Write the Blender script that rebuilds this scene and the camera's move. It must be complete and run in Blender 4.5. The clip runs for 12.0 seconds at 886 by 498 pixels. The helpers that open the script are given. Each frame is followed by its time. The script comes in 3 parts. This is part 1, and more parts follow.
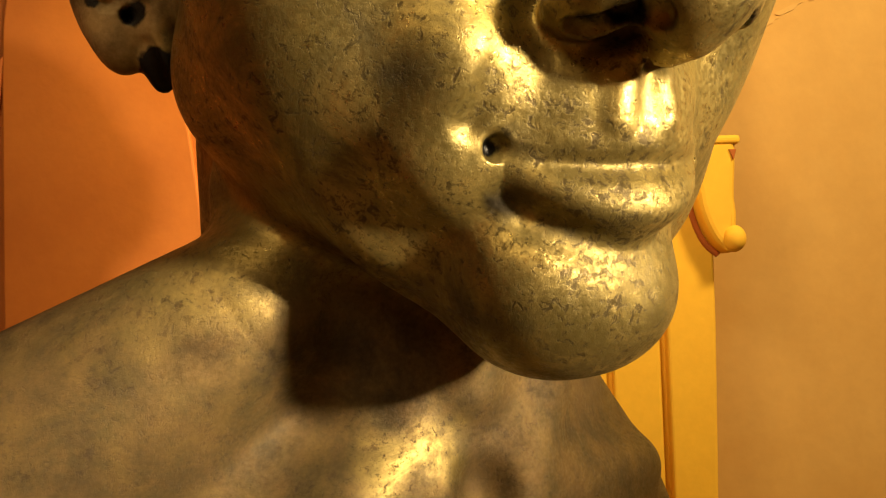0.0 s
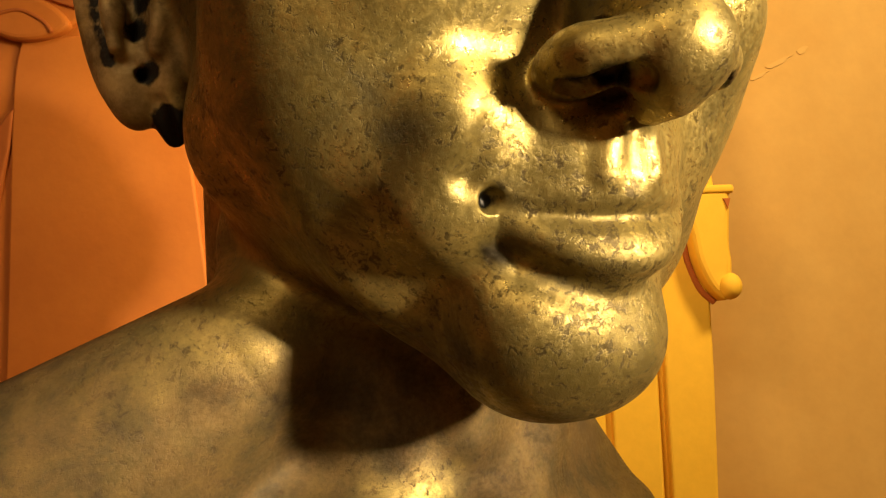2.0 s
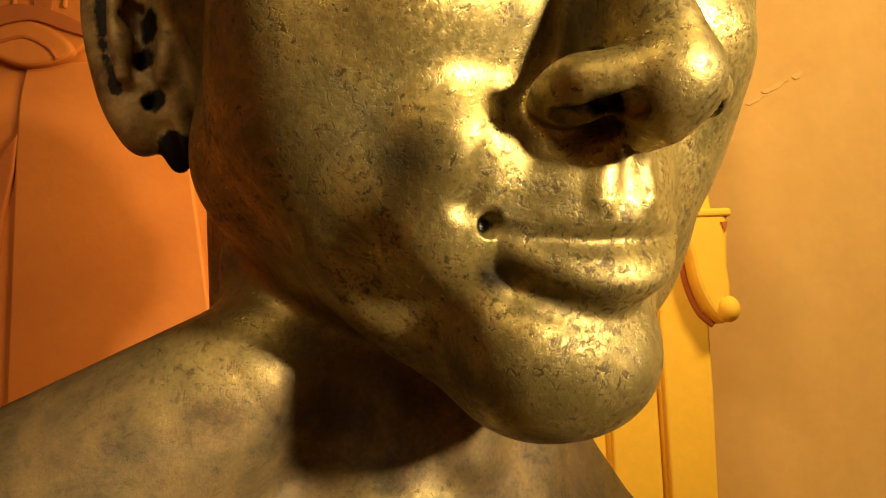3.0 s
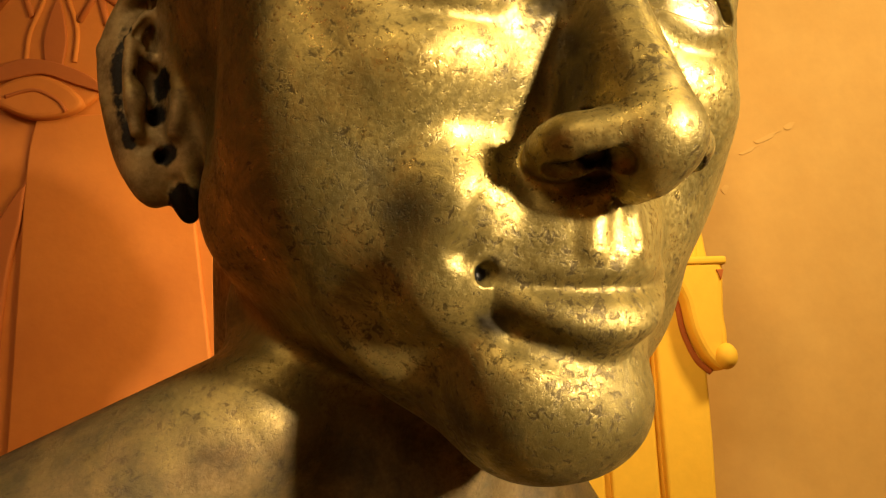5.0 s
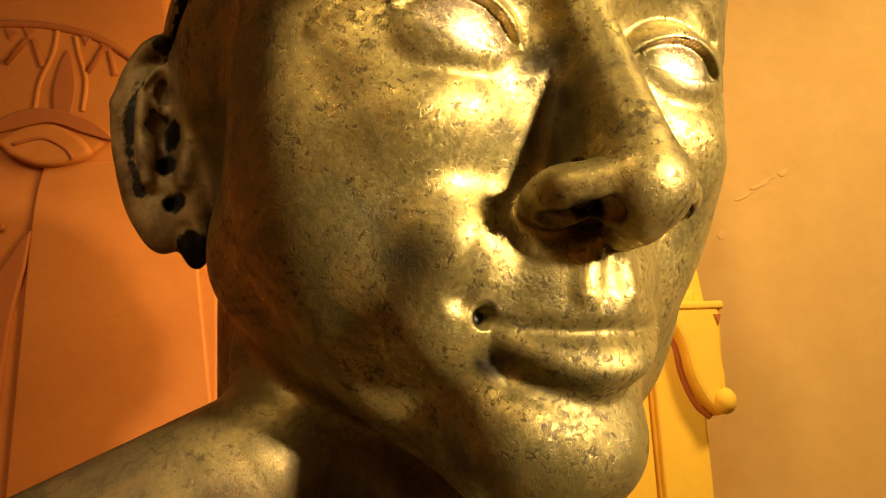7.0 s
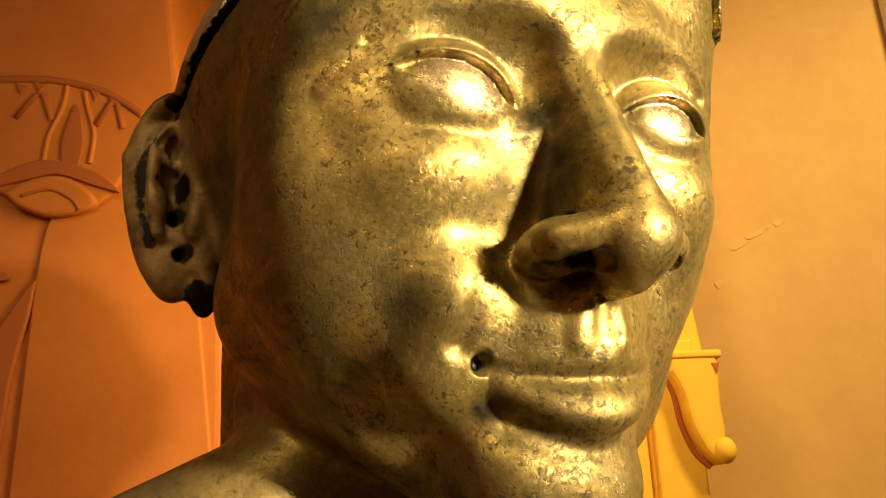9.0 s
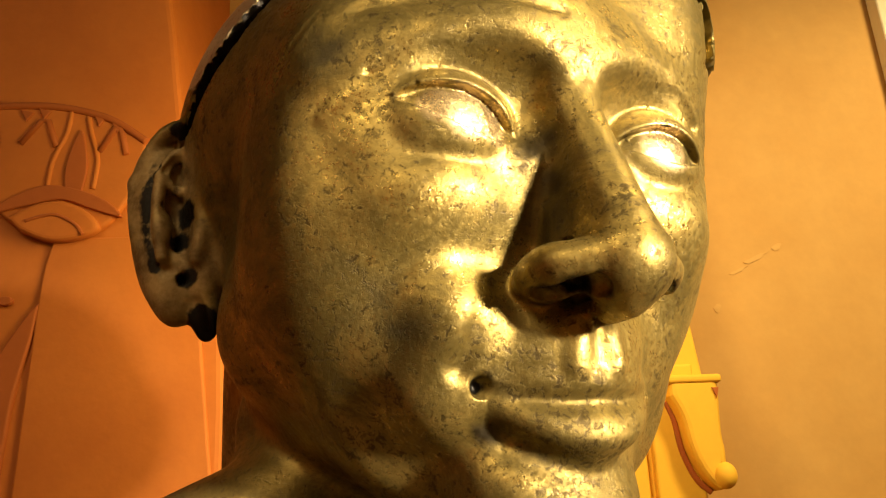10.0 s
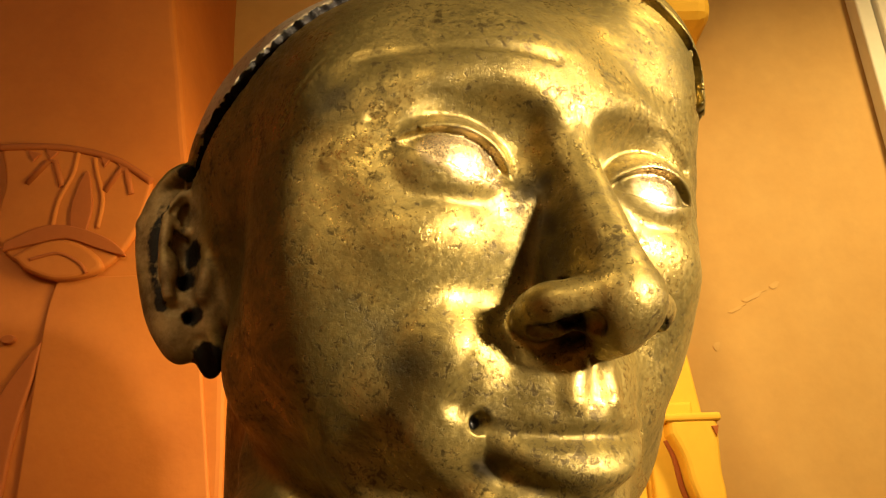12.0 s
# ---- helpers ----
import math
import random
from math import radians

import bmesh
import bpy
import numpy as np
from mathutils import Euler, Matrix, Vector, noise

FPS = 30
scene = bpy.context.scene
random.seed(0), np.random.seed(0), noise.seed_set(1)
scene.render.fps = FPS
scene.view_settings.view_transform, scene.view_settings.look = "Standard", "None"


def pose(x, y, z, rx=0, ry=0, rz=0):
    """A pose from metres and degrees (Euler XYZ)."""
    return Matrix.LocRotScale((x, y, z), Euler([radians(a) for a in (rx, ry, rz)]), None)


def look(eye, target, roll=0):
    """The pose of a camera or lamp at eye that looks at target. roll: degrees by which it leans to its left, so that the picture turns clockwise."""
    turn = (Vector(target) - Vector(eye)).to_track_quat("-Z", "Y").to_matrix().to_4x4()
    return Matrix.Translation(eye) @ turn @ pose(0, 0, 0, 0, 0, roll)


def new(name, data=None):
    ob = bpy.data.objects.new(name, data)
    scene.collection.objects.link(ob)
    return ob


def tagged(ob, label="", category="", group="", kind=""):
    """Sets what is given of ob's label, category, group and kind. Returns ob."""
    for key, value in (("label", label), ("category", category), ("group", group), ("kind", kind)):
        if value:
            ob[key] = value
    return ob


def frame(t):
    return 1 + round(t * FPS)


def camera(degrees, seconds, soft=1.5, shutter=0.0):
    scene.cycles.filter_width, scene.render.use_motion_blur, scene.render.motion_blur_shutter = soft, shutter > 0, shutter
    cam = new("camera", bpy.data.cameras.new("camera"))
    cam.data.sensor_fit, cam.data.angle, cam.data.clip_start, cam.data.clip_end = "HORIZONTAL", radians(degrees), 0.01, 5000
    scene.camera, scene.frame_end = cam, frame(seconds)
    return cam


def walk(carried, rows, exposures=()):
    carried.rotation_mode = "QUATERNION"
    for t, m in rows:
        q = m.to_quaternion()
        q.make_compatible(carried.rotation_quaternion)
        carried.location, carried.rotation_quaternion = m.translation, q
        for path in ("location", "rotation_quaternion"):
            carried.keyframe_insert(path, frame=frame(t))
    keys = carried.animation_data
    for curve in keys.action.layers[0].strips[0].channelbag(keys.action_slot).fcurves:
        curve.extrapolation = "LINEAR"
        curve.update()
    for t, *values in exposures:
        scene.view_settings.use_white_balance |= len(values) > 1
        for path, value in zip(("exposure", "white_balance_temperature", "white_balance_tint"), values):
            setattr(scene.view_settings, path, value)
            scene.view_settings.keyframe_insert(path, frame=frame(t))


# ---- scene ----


def aim(x, y, z, tilt, yaw, roll):
    return pose(x, y, z, 0, 0, yaw) @ pose(0, 0, 0, tilt) @ pose(0, 0, 0, 0, 0, roll)


cam = camera(58, 12.0, soft=1.25)
PATH = [  # seconds, x, y, z, tilt, yaw, roll
    (0, 0.00001, 0.00000, 1.50001, 92.341, -0.011, -1.800),
    (0.5, -0.00004, -0.00197, 1.49995, 93.126, -0.076, -1.799),
    (1, 0.00008, -0.00404, 1.49987, 93.991, -0.074, -1.828),
    (1.5, 0.00025, -0.00616, 1.49967, 94.752, -0.091, -1.839),
    (2, 0.00028, -0.00872, 1.49947, 95.777, -0.148, -1.869),
    (2.5, 0.00020, -0.01092, 1.49937, 96.550, -0.211, -1.897),
    (3, 0.00024, -0.01315, 1.49910, 97.431, -0.239, -1.912),
    (5, 0.00032, -0.02221, 1.49793, 100.834, -0.401, -1.983),
    (5.5, 0.00035, -0.02431, 1.49751, 101.765, -0.431, -1.986),
    (6, 0.00040, -0.02633, 1.49713, 102.576, -0.458, -1.997),
    (6.5, 0.00036, -0.02817, 1.49690, 103.235, -0.500, -2.001),
    (7, 0.00037, -0.03005, 1.49640, 104.044, -0.539, -2.024),
    (9, 0.00045, -0.03893, 1.49416, 107.561, -0.689, -2.092),
    (9.5, 0.00049, -0.04102, 1.49358, 108.354, -0.725, -2.104),
    (10, 0.00056, -0.04330, 1.49288, 109.313, -0.744, -2.111),
    (10.5, 0.00054, -0.04526, 1.49234, 109.973, -0.770, -2.148),
    (11, 0.00054, -0.04709, 1.49169, 110.782, -0.817, -2.161),
    (11.5, 0.00056, -0.04874, 1.49113, 111.387, -0.821, -2.160),
    (12, 0.00058, -0.05037, 1.49063, 112.042, -0.845, -2.175),
]
walk(cam, [(t, aim(x, y, z, tilt, yaw, roll)) for t, x, y, z, tilt, yaw, roll in PATH])


# ---- light ----
def lamp(name, kind, power, colour, m, size=0.1, cone=60.0, blend=0.5):
    data = bpy.data.lights.new(name, kind)
    data.energy, data.color = power, colour
    if kind == "AREA":
        data.shape, data.size = "SQUARE", size
    else:
        data.shadow_soft_size, data.spot_size, data.spot_blend = size, radians(cone), blend
    ob = new(name, data)
    ob.matrix_world = m
    return ob


world = bpy.data.worlds.new("world")
scene.world = world
world.use_nodes = True
world.node_tree.nodes["Background"].inputs[0].default_value = (1.0, 0.62, 0.28, 1)
world.node_tree.nodes["Background"].inputs[1].default_value = 0.02

WARM = (1.0, 0.79, 0.52)
lamp("gallery_spot", "SPOT", 430.0, WARM, look((1.02, -0.60, 1.75), (0.075, 0.14, 1.590)), 0.08, 15.0, 1.0)
# unseen spot, added to brighten the tan wall evenly
lamp("wall_fill", "SPOT", 94.0, (1.0, 0.70, 0.26), look((0.80, -0.05, 2.50), (0.52, 0.86, 1.20)), 0.12, 84.0, 0.8)
lamp("back_lamp", "AREA", 2.0, (1.0, 0.68, 0.24), look((0.02, 0.45, 1.76), (-0.10, 0.9, 1.76)), 0.12)
# unseen fill, added to lift the bust's near cheek and ear
lamp("room_fill", "AREA", 21.0, (1.0, 0.73, 0.38), look((-0.65, -1.25, 2.68), (-0.55, -1.3, 0.6)), 0.8)
scene.view_settings.exposure = 0.0


# ---- materials ----
def material(name):
    m = bpy.data.materials.new(name)
    m.use_nodes = True
    nt = m.node_tree
    return m, nt, nt.nodes["Principled BSDF"]


def link(nt, a, b):
    nt.links.new(a, b)


def noise_node(nt, scale, detail=4.0, rough=0.55, coord="Object", distortion=0.0):
    tc = nt.nodes.new("ShaderNodeTexCoord")
    n = nt.nodes.new("ShaderNodeTexNoise")
    n.inputs["Scale"].default_value, n.inputs["Detail"].default_value = scale, detail
    n.inputs["Roughness"].default_value, n.inputs["Distortion"].default_value = rough, distortion
    link(nt, tc.outputs[coord], n.inputs["Vector"])
    return n.outputs["Fac"]


def ramp(nt, fac, lo, hi, a=(0, 0, 0, 1), b=(1, 1, 1, 1)):
    r = nt.nodes.new("ShaderNodeValToRGB")
    r.color_ramp.elements[0].position, r.color_ramp.elements[1].position = lo, hi
    r.color_ramp.elements[0].color, r.color_ramp.elements[1].color = a, b
    link(nt, fac, r.inputs["Fac"])
    return r.outputs["Color"]


def mix(nt, fac, a, b, blend="MIX"):
    n = nt.nodes.new("ShaderNodeMix")
    n.data_type, n.blend_type = "RGBA", blend
    for value, socket in ((fac, n.inputs[0]), (a, n.inputs[6]), (b, n.inputs[7])):
        if isinstance(value, (tuple, float, int)):
            socket.default_value = value
        else:
            link(nt, value, socket)
    return n.outputs[2]


def calc(nt, op, a, b=0.0, clamp=False):
    n = nt.nodes.new("ShaderNodeMath")
    n.operation, n.use_clamp = op, clamp
    for value, socket in ((a, n.inputs[0]), (b, n.inputs[1])):
        if isinstance(value, (float, int)):
            socket.default_value = value
        else:
            link(nt, value, socket)
    return n.outputs[0]


def bump(nt, bsdf, height, strength, distance):
    b = nt.nodes.new("ShaderNodeBump")
    b.inputs["Strength"].default_value, b.inputs["Distance"].default_value = strength, distance
    link(nt, height, b.inputs["Height"])
    link(nt, b.outputs["Normal"], bsdf.inputs["Normal"])


def plaster(name, base, stain, grain=90.0, rough=0.75):
    m, nt, bsdf = material(name)
    big = ramp(nt, noise_node(nt, 7.0, 5.0, 0.6), 0.35, 0.7)
    fine = noise_node(nt, grain, 6.0, 0.6)
    colour = mix(nt, big, (*base, 1), (*stain, 1))
    colour = mix(nt, 0.22, colour, ramp(nt, fine, 0.2, 0.8, (0.55, 0.55, 0.55, 1), (1.0, 1.0, 1.0, 1)), "MULTIPLY")
    link(nt, colour, bsdf.inputs["Base Color"])
    bsdf.inputs["Roughness"].default_value = rough
    bump(nt, bsdf, fine, 0.16, 0.002)
    return m


def blot(nt, spots, scale=60.0, wobble=0.012):
    """1 inside a few ragged-edged patches (x, y, z, radius in metres), 0 outside."""
    tc = nt.nodes.new("ShaderNodeTexCoord")
    n = nt.nodes.new("ShaderNodeTexNoise")
    n.inputs["Scale"].default_value, n.inputs["Detail"].default_value = scale, 5.0
    link(nt, tc.outputs["Object"], n.inputs["Vector"])
    shift = nt.nodes.new("ShaderNodeVectorMath")
    shift.operation = "MULTIPLY_ADD"
    link(nt, n.outputs["Color"], shift.inputs[0])
    shift.inputs[1].default_value = (wobble * 2,) * 3
    link(nt, tc.outputs["Object"], shift.inputs[2])
    total = None
    for x, y, z, r in spots:
        far = nt.nodes.new("ShaderNodeVectorMath")
        far.operation = "DISTANCE"
        link(nt, shift.outputs[0], far.inputs[0])
        far.inputs[1].default_value = (x + wobble, y + wobble, z + wobble)
        one = calc(nt, "SUBTRACT", 1.25, calc(nt, "DIVIDE", far.outputs["Value"], r), True)
        total = one if total is None else calc(nt, "MAXIMUM", total, one)
    return total


def bronze_material():
    m, nt, bsdf = material("patinated_bronze")
    broad = ramp(nt, noise_node(nt, 42.0, 8.0, 0.72, distortion=0.6), 0.34, 0.57)
    cloud = ramp(nt, noise_node(nt, 15.0, 4.0, 0.6), 0.35, 0.65)
    speckle = calc(nt, "ADD", noise_node(nt, 380.0, 5.0, 0.75, distortion=0.5), calc(nt, "MULTIPLY", calc(nt, "SUBTRACT", noise_node(nt, 55.0, 4.0, 0.6), 0.5), 0.35))
    specks = ramp(nt, speckle, 0.555, 0.63)
    pits = ramp(nt, noise_node(nt, 1100.0, 3.0, 0.6), 0.58, 0.68)
    gold = mix(nt, cloud, (0.40, 0.300, 0.085, 1), (0.47, 0.355, 0.112, 1))
    colour = mix(nt, broad, gold, (0.145, 0.110, 0.030, 1))
    colour = mix(nt, calc(nt, "MULTIPLY", specks, calc(nt, "ADD", calc(nt, "MULTIPLY", broad, 0.6), 0.5)), colour, (0.07, 0.05, 0.016, 1))
    colour = mix(nt, calc(nt, "MULTIPLY", pits, 0.45), colour, (0.10, 0.07, 0.022, 1))
    tarnish_and_shade = blot(nt, TARNISH_AND_SHADE)
    colour = mix(nt, calc(nt, "MULTIPLY", tarnish_and_shade, 0.85, True), colour, (0.045, 0.035, 0.014, 1))
    # shade of the nose flank and lip groove, put into the colour
    crease = blot(nt, NOSE_SHADE, 110.0, 0.004)
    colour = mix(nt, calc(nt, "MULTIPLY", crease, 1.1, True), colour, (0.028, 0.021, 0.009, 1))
    mottle = ramp(nt, noise_node(nt, 70.0, 9.0, 0.68), 0.38, 0.62)
    # the duller torso, the pale ear and eyes, the pale cap and the black joint under its rim
    torso = blot(nt, ((-0.06, 0.12, -0.075, 0.060), (0.0, 0.14, -0.15, 0.13), (-0.16, 0.15, -0.12, 0.14), (0.08, 0.15, -0.14, 0.11)), 25.0, 0.02)
    torso = calc(nt, "MULTIPLY", torso, 2.2, True)
    # collarbone patch kept brighter and glossier, a highlight put into the finish
    torso = calc(nt, "SUBTRACT", torso, calc(nt, "MULTIPLY", blot(nt, ((-0.030, 0.089, -0.085, 0.012), (-0.016, 0.089, -0.084, 0.012)), 60.0, 0.01), 0.9), True)
    colour = mix(nt, calc(nt, "MULTIPLY", torso, 0.8, True), colour, mix(nt, mottle, (0.13, 0.076, 0.024, 1), (0.040, 0.025, 0.009, 1)))
    ear = calc(nt, "MULTIPLY", blot(nt, ((-0.099, 0.117, 0.086, 0.020), (-0.095, 0.113, 0.055, 0.020)), 60.0, 0.004), 2.0, True)
    colour = mix(nt, ear, colour, mix(nt, mottle, (0.46, 0.34, 0.15, 1), (0.16, 0.105, 0.040, 1)))
    eye = calc(nt, "MULTIPLY", blot(nt, EYES, 120.0, 0.001), 3.0, True)
    colour = mix(nt, eye, colour, mix(nt, mottle, (0.52, 0.40, 0.21, 1), (0.40, 0.30, 0.14, 1)))
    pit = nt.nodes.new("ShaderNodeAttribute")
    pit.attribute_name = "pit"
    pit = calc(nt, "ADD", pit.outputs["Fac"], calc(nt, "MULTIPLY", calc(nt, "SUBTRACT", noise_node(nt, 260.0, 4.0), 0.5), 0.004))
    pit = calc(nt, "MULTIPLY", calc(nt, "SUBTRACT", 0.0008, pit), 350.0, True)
    black = calc(nt, "MAXIMUM", blot(nt, HOLLOW_SHADE, 160.0, 0.003), calc(nt, "MAXIMUM", pit, blot(nt, SCRATCHES, 900.0, 0.0004)))
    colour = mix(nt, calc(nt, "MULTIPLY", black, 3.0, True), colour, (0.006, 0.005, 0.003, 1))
    rim = nt.nodes.new("ShaderNodeAttribute")
    rim.attribute_name = "above_rim"
    rim = rim.outputs["Fac"]
    pale = calc(nt, "MULTIPLY", calc(nt, "ADD", rim, 0.0), 2000.0, True)
    colour = mix(nt, pale, colour, mix(nt, specks, (0.62, 0.52, 0.36, 1), (0.25, 0.19, 0.11, 1)))
    joint = calc(nt, "SUBTRACT", 1.0, calc(nt, "MULTIPLY", calc(nt, "ABSOLUTE", calc(nt, "ADD", rim, 0.0022)), 400.0), True)
    colour = mix(nt, calc(nt, "MULTIPLY", joint, 9.0, True), colour, (0.008, 0.006, 0.004, 1))
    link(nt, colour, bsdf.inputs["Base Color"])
    link(nt, calc(nt, "SUBTRACT", calc(nt, "SUBTRACT", 0.90, calc(nt, "MULTIPLY", broad, 0.20)), calc(nt, "MULTIPLY", calc(nt, "ADD", torso, calc(nt, "MULTIPLY", ear, 1.6)), 0.25), True), bsdf.inputs["Metallic"])
    fine = ramp(nt, noise_node(nt, 700.0, 4.0, 0.7), 0.40, 0.60)
    rough = calc(nt, "ADD", calc(nt, "MULTIPLY", broad, 0.14), calc(nt, "ADD", calc(nt, "MULTIPLY", fine, 0.20), 0.20))
    rough = calc(nt, "ADD", rough, calc(nt, "ADD", calc(nt, "MULTIPLY", tarnish_and_shade, 0.2), calc(nt, "MULTIPLY", torso, 0.28)))
    rough = calc(nt, "SUBTRACT", calc(nt, "ADD", rough, calc(nt, "MULTIPLY", ear, 0.25)), calc(nt, "MULTIPLY", eye, 0.12))
    link(nt, rough, bsdf.inputs["Roughness"])
    relief = calc(nt, "ADD", noise_node(nt, 240.0, 8.0, 0.7), calc(nt, "MULTIPLY", specks, -0.6))
    relief = calc(nt, "ADD", relief, calc(nt, "MULTIPLY", pits, -0.25))
    bump(nt, bsdf, relief, 0.28, 0.0010)
    return m


# patches of dark stain, and shade painted black into the casting's hollows: x, y, z, radius
NOSE_SHADE = ((-0.0265, 0.021, -0.0145, 0.004), (-0.016, 0.020, -0.0186, 0.004), (-0.0125, -0.002, 0.062, 0.009), (-0.0135, -0.004, 0.050, 0.010), (-0.0150, -0.004, 0.039, 0.011), (-0.0190, 0.001, 0.031, 0.008))
EYES = ((-0.0345, -0.001, 0.0675, 0.0075), (-0.027, 0.001, 0.0655, 0.006), (-0.042, 0.001, 0.0695, 0.006), (0.0355, -0.0005, 0.067, 0.008))
# cheek stains; spots at throat, lip and mouth corner paint shade
TARNISH_AND_SHADE = ((-0.024, 0.017, -0.001, 0.005), (-0.026, 0.020, -0.016, 0.006), (-0.062, 0.029, 0.027, 0.010), (-0.053, 0.025, 0.018, 0.010), (-0.046, 0.022, 0.012, 0.008), (-0.082, 0.087, -0.046, 0.010), (-0.038, 0.093, -0.051, 0.014), (-0.021, 0.092, -0.052, 0.014), (-0.028, 0.030, -0.040, 0.012), (-0.067, 0.017, 0.092, 0.010), (-0.026, 0.092, -0.066, 0.010), (-0.013, 0.016, -0.022, 0.006))
# black in nostrils and mouth corner paints the shade of their depth
HOLLOW_SHADE = ((-0.0165, -0.005, 0.0145, 0.0055), (-0.0135, -0.0095, 0.0165, 0.0060), (0.0135, -0.0095, 0.0165, 0.0060), (-0.0298, 0.0175, -0.004, 0.0021))
SCRATCHES = ((-0.0100, 0.0015, -0.0165, 0.0005), (-0.0098, 0.0016, -0.0175, 0.0005), (-0.0075, 0.0010, -0.0165, 0.0006), (-0.0070, 0.0010, -0.0175, 0.0005), (-0.0020, 0.0130, -0.0400, 0.0006), (-0.0028, 0.0132, -0.0412, 0.0006), (-0.0034, 0.0136, -0.0424, 0.0005), (-0.0012, 0.0126, -0.0390, 0.0005), (0.0005, 0.0125, -0.0400, 0.0004))
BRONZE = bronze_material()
ORANGE = plaster("orange_plaster", (0.55, 0.18, 0.025), (0.46, 0.135, 0.016))
YELLOW = plaster("yellow_ochre_plaster", (0.86, 0.53, 0.050), (0.80, 0.47, 0.042))
TAN = plaster("tan_wall_paint", (0.58, 0.36, 0.13), (0.53, 0.31, 0.10), 60.0)
WHITE = plaster("white_paint", (0.8, 0.78, 0.72), (0.74, 0.7, 0.62), 60.0, 0.5)
STONE = plaster("plinth_stone", (0.30, 0.24, 0.16), (0.22, 0.17, 0.11))
# unseen floor and ceiling, toned to brighten and dim reflections on the bust
FLOOR = plaster("floor_stone", (0.46, 0.36, 0.24), (0.40, 0.30, 0.19), 40.0, 0.4)
CEIL = plaster("ceiling_paint", (0.10, 0.065, 0.035), (0.08, 0.05, 0.025), 50.0)


# ---- mesh helpers ----
def part(name, bm, mat, parent=None, label=""):
    me = bpy.data.meshes.new(name)
    bm.to_mesh(me)
    bm.free()
    me.materials.append(mat)
    ob = new(name, me)
    ob.parent = parent
    if label:
        tagged(ob, label)
    return ob


def box(x0, x1, y0, y1, z0, z1, bevel=0.0):
    bm = bmesh.new()
    bmesh.ops.create_cube(bm, size=1, matrix=Matrix.LocRotScale(((x0 + x1) / 2, (y0 + y1) / 2, (z0 + z1) / 2), None, (x1 - x0, y1 - y0, z1 - z0)))
    if bevel:
        bmesh.ops.bevel(bm, geom=list(bm.edges), offset=bevel, segments=3, affect="EDGES", profile=0.5)
    return bm


def structure(name, bm, mat, label, category):
    return tagged(part(name, bm, mat), label, category, kind="structure")


# ---- the room ----
# all but the back wall unseen, added to enclose and to shape reflections
structure("floor", box(-1.7, 1.7, -2.2, 1.2, -0.1, 0.0), FLOOR, "unseen pale floor added to bounce light onto the bust", "floor")
structure("ceiling", box(-1.7, 1.7, -2.2, 1.2, 2.7, 2.8), CEIL, "unseen ceiling, darkened to dim reflections in the bust", "ceiling")
structure("wall_back", box(-1.7, 1.7, 0.86, 1.0, 0.0, 2.7), TAN, "tan painted plaster wall with faint scuffs", "wall")
structure("wall_west", box(-1.8, -1.7, -2.2, 1.2, 0.0, 2.7), ORANGE, "unseen orange side wall added to tint the bust's reflections", "wall")
structure("wall_east", box(1.7, 1.8, -2.2, 1.2, 0.0, 2.7), TAN, "tan painted plaster side wall", "wall")
structure("wall_front", box(-1.7, 1.7, -2.3, -2.2, 0.0, 2.7), TAN, "tan painted plaster wall behind the viewer", "wall")


# ---- the bronze bust ----
def ell(P, c, r, tilt=0.0):
    q = P - np.array(c, P.dtype)
    if tilt:
        a = radians(tilt)
        q = np.stack([q[:, 0], q[:, 1] * math.cos(a) + q[:, 2] * math.sin(a), q[:, 2] * math.cos(a) - q[:, 1] * math.sin(a)], 1)
    r = np.array(r, P.dtype)
    k0, k1 = np.sqrt(((q / r) ** 2).sum(1)), np.sqrt(((q / r**2) ** 2).sum(1))
    return k0 * (k0 - 1) / np.maximum(k1, 1e-9)


def cap(P, a, b, ra, rb=None):
    rb = ra if rb is None else rb
    a, b = np.array(a, P.dtype), np.array(b, P.dtype)
    ab = b - a
    h = np.clip((P - a) @ ab / (ab @ ab), 0, 1)
    q = P - a - h[:, None] * ab
    return np.sqrt((q * q).sum(1)) - (ra + (rb - ra) * h)


def tube(P, a, b, c, ra, rb=None, rc=None, steps=7):
    """A bent rod: a quadratic curve from a by way of b to c."""
    rb, rc = rb or ra, rc or ra
    a, b, c = (np.array(v, float) for v in (a, b, c))
    at = [(1 - t) ** 2 * a + 2 * t * (1 - t) * b + t * t * c for t in np.linspace(0, 1, steps + 1)]
    wide = [(1 - t) ** 2 * ra + 2 * t * (1 - t) * rb + t * t * rc for t in np.linspace(0, 1, steps + 1)]
    d = cap(P, at[0], at[1], wide[0], wide[1])
    for i in range(1, steps):
        d = np.minimum(d, cap(P, at[i], at[i + 1], wide[i], wide[i + 1]))
    return d


def bow(P, a, b, c, ra, rb, rc):
    """A smooth bent rod from the middle (x = 0) outwards, as wide at each x as the curve a, b, c says."""
    p, q = c[0] - 2 * b[0], 2 * b[0]
    x = np.clip(P[:, 0], 0, c[0])
    t = np.clip(2 * x / (q + np.sqrt(np.maximum(q * q + 4 * p * x, 0))), 0, 1)
    u, v, w = (1 - t) ** 2, 2 * t * (1 - t), t * t
    gap = np.stack([P[:, i] - (u * a[i] + v * b[i] + w * c[i]) for i in range(3)], 1)
    return (np.sqrt((gap * gap).sum(1)) - (u * ra + v * rb + w * rc)) * 0.85


def smin(a, b, k):
    h = np.maximum(k - np.abs(a - b), 0) / k
    return np.minimum(a, b) - h * h * k * 0.25


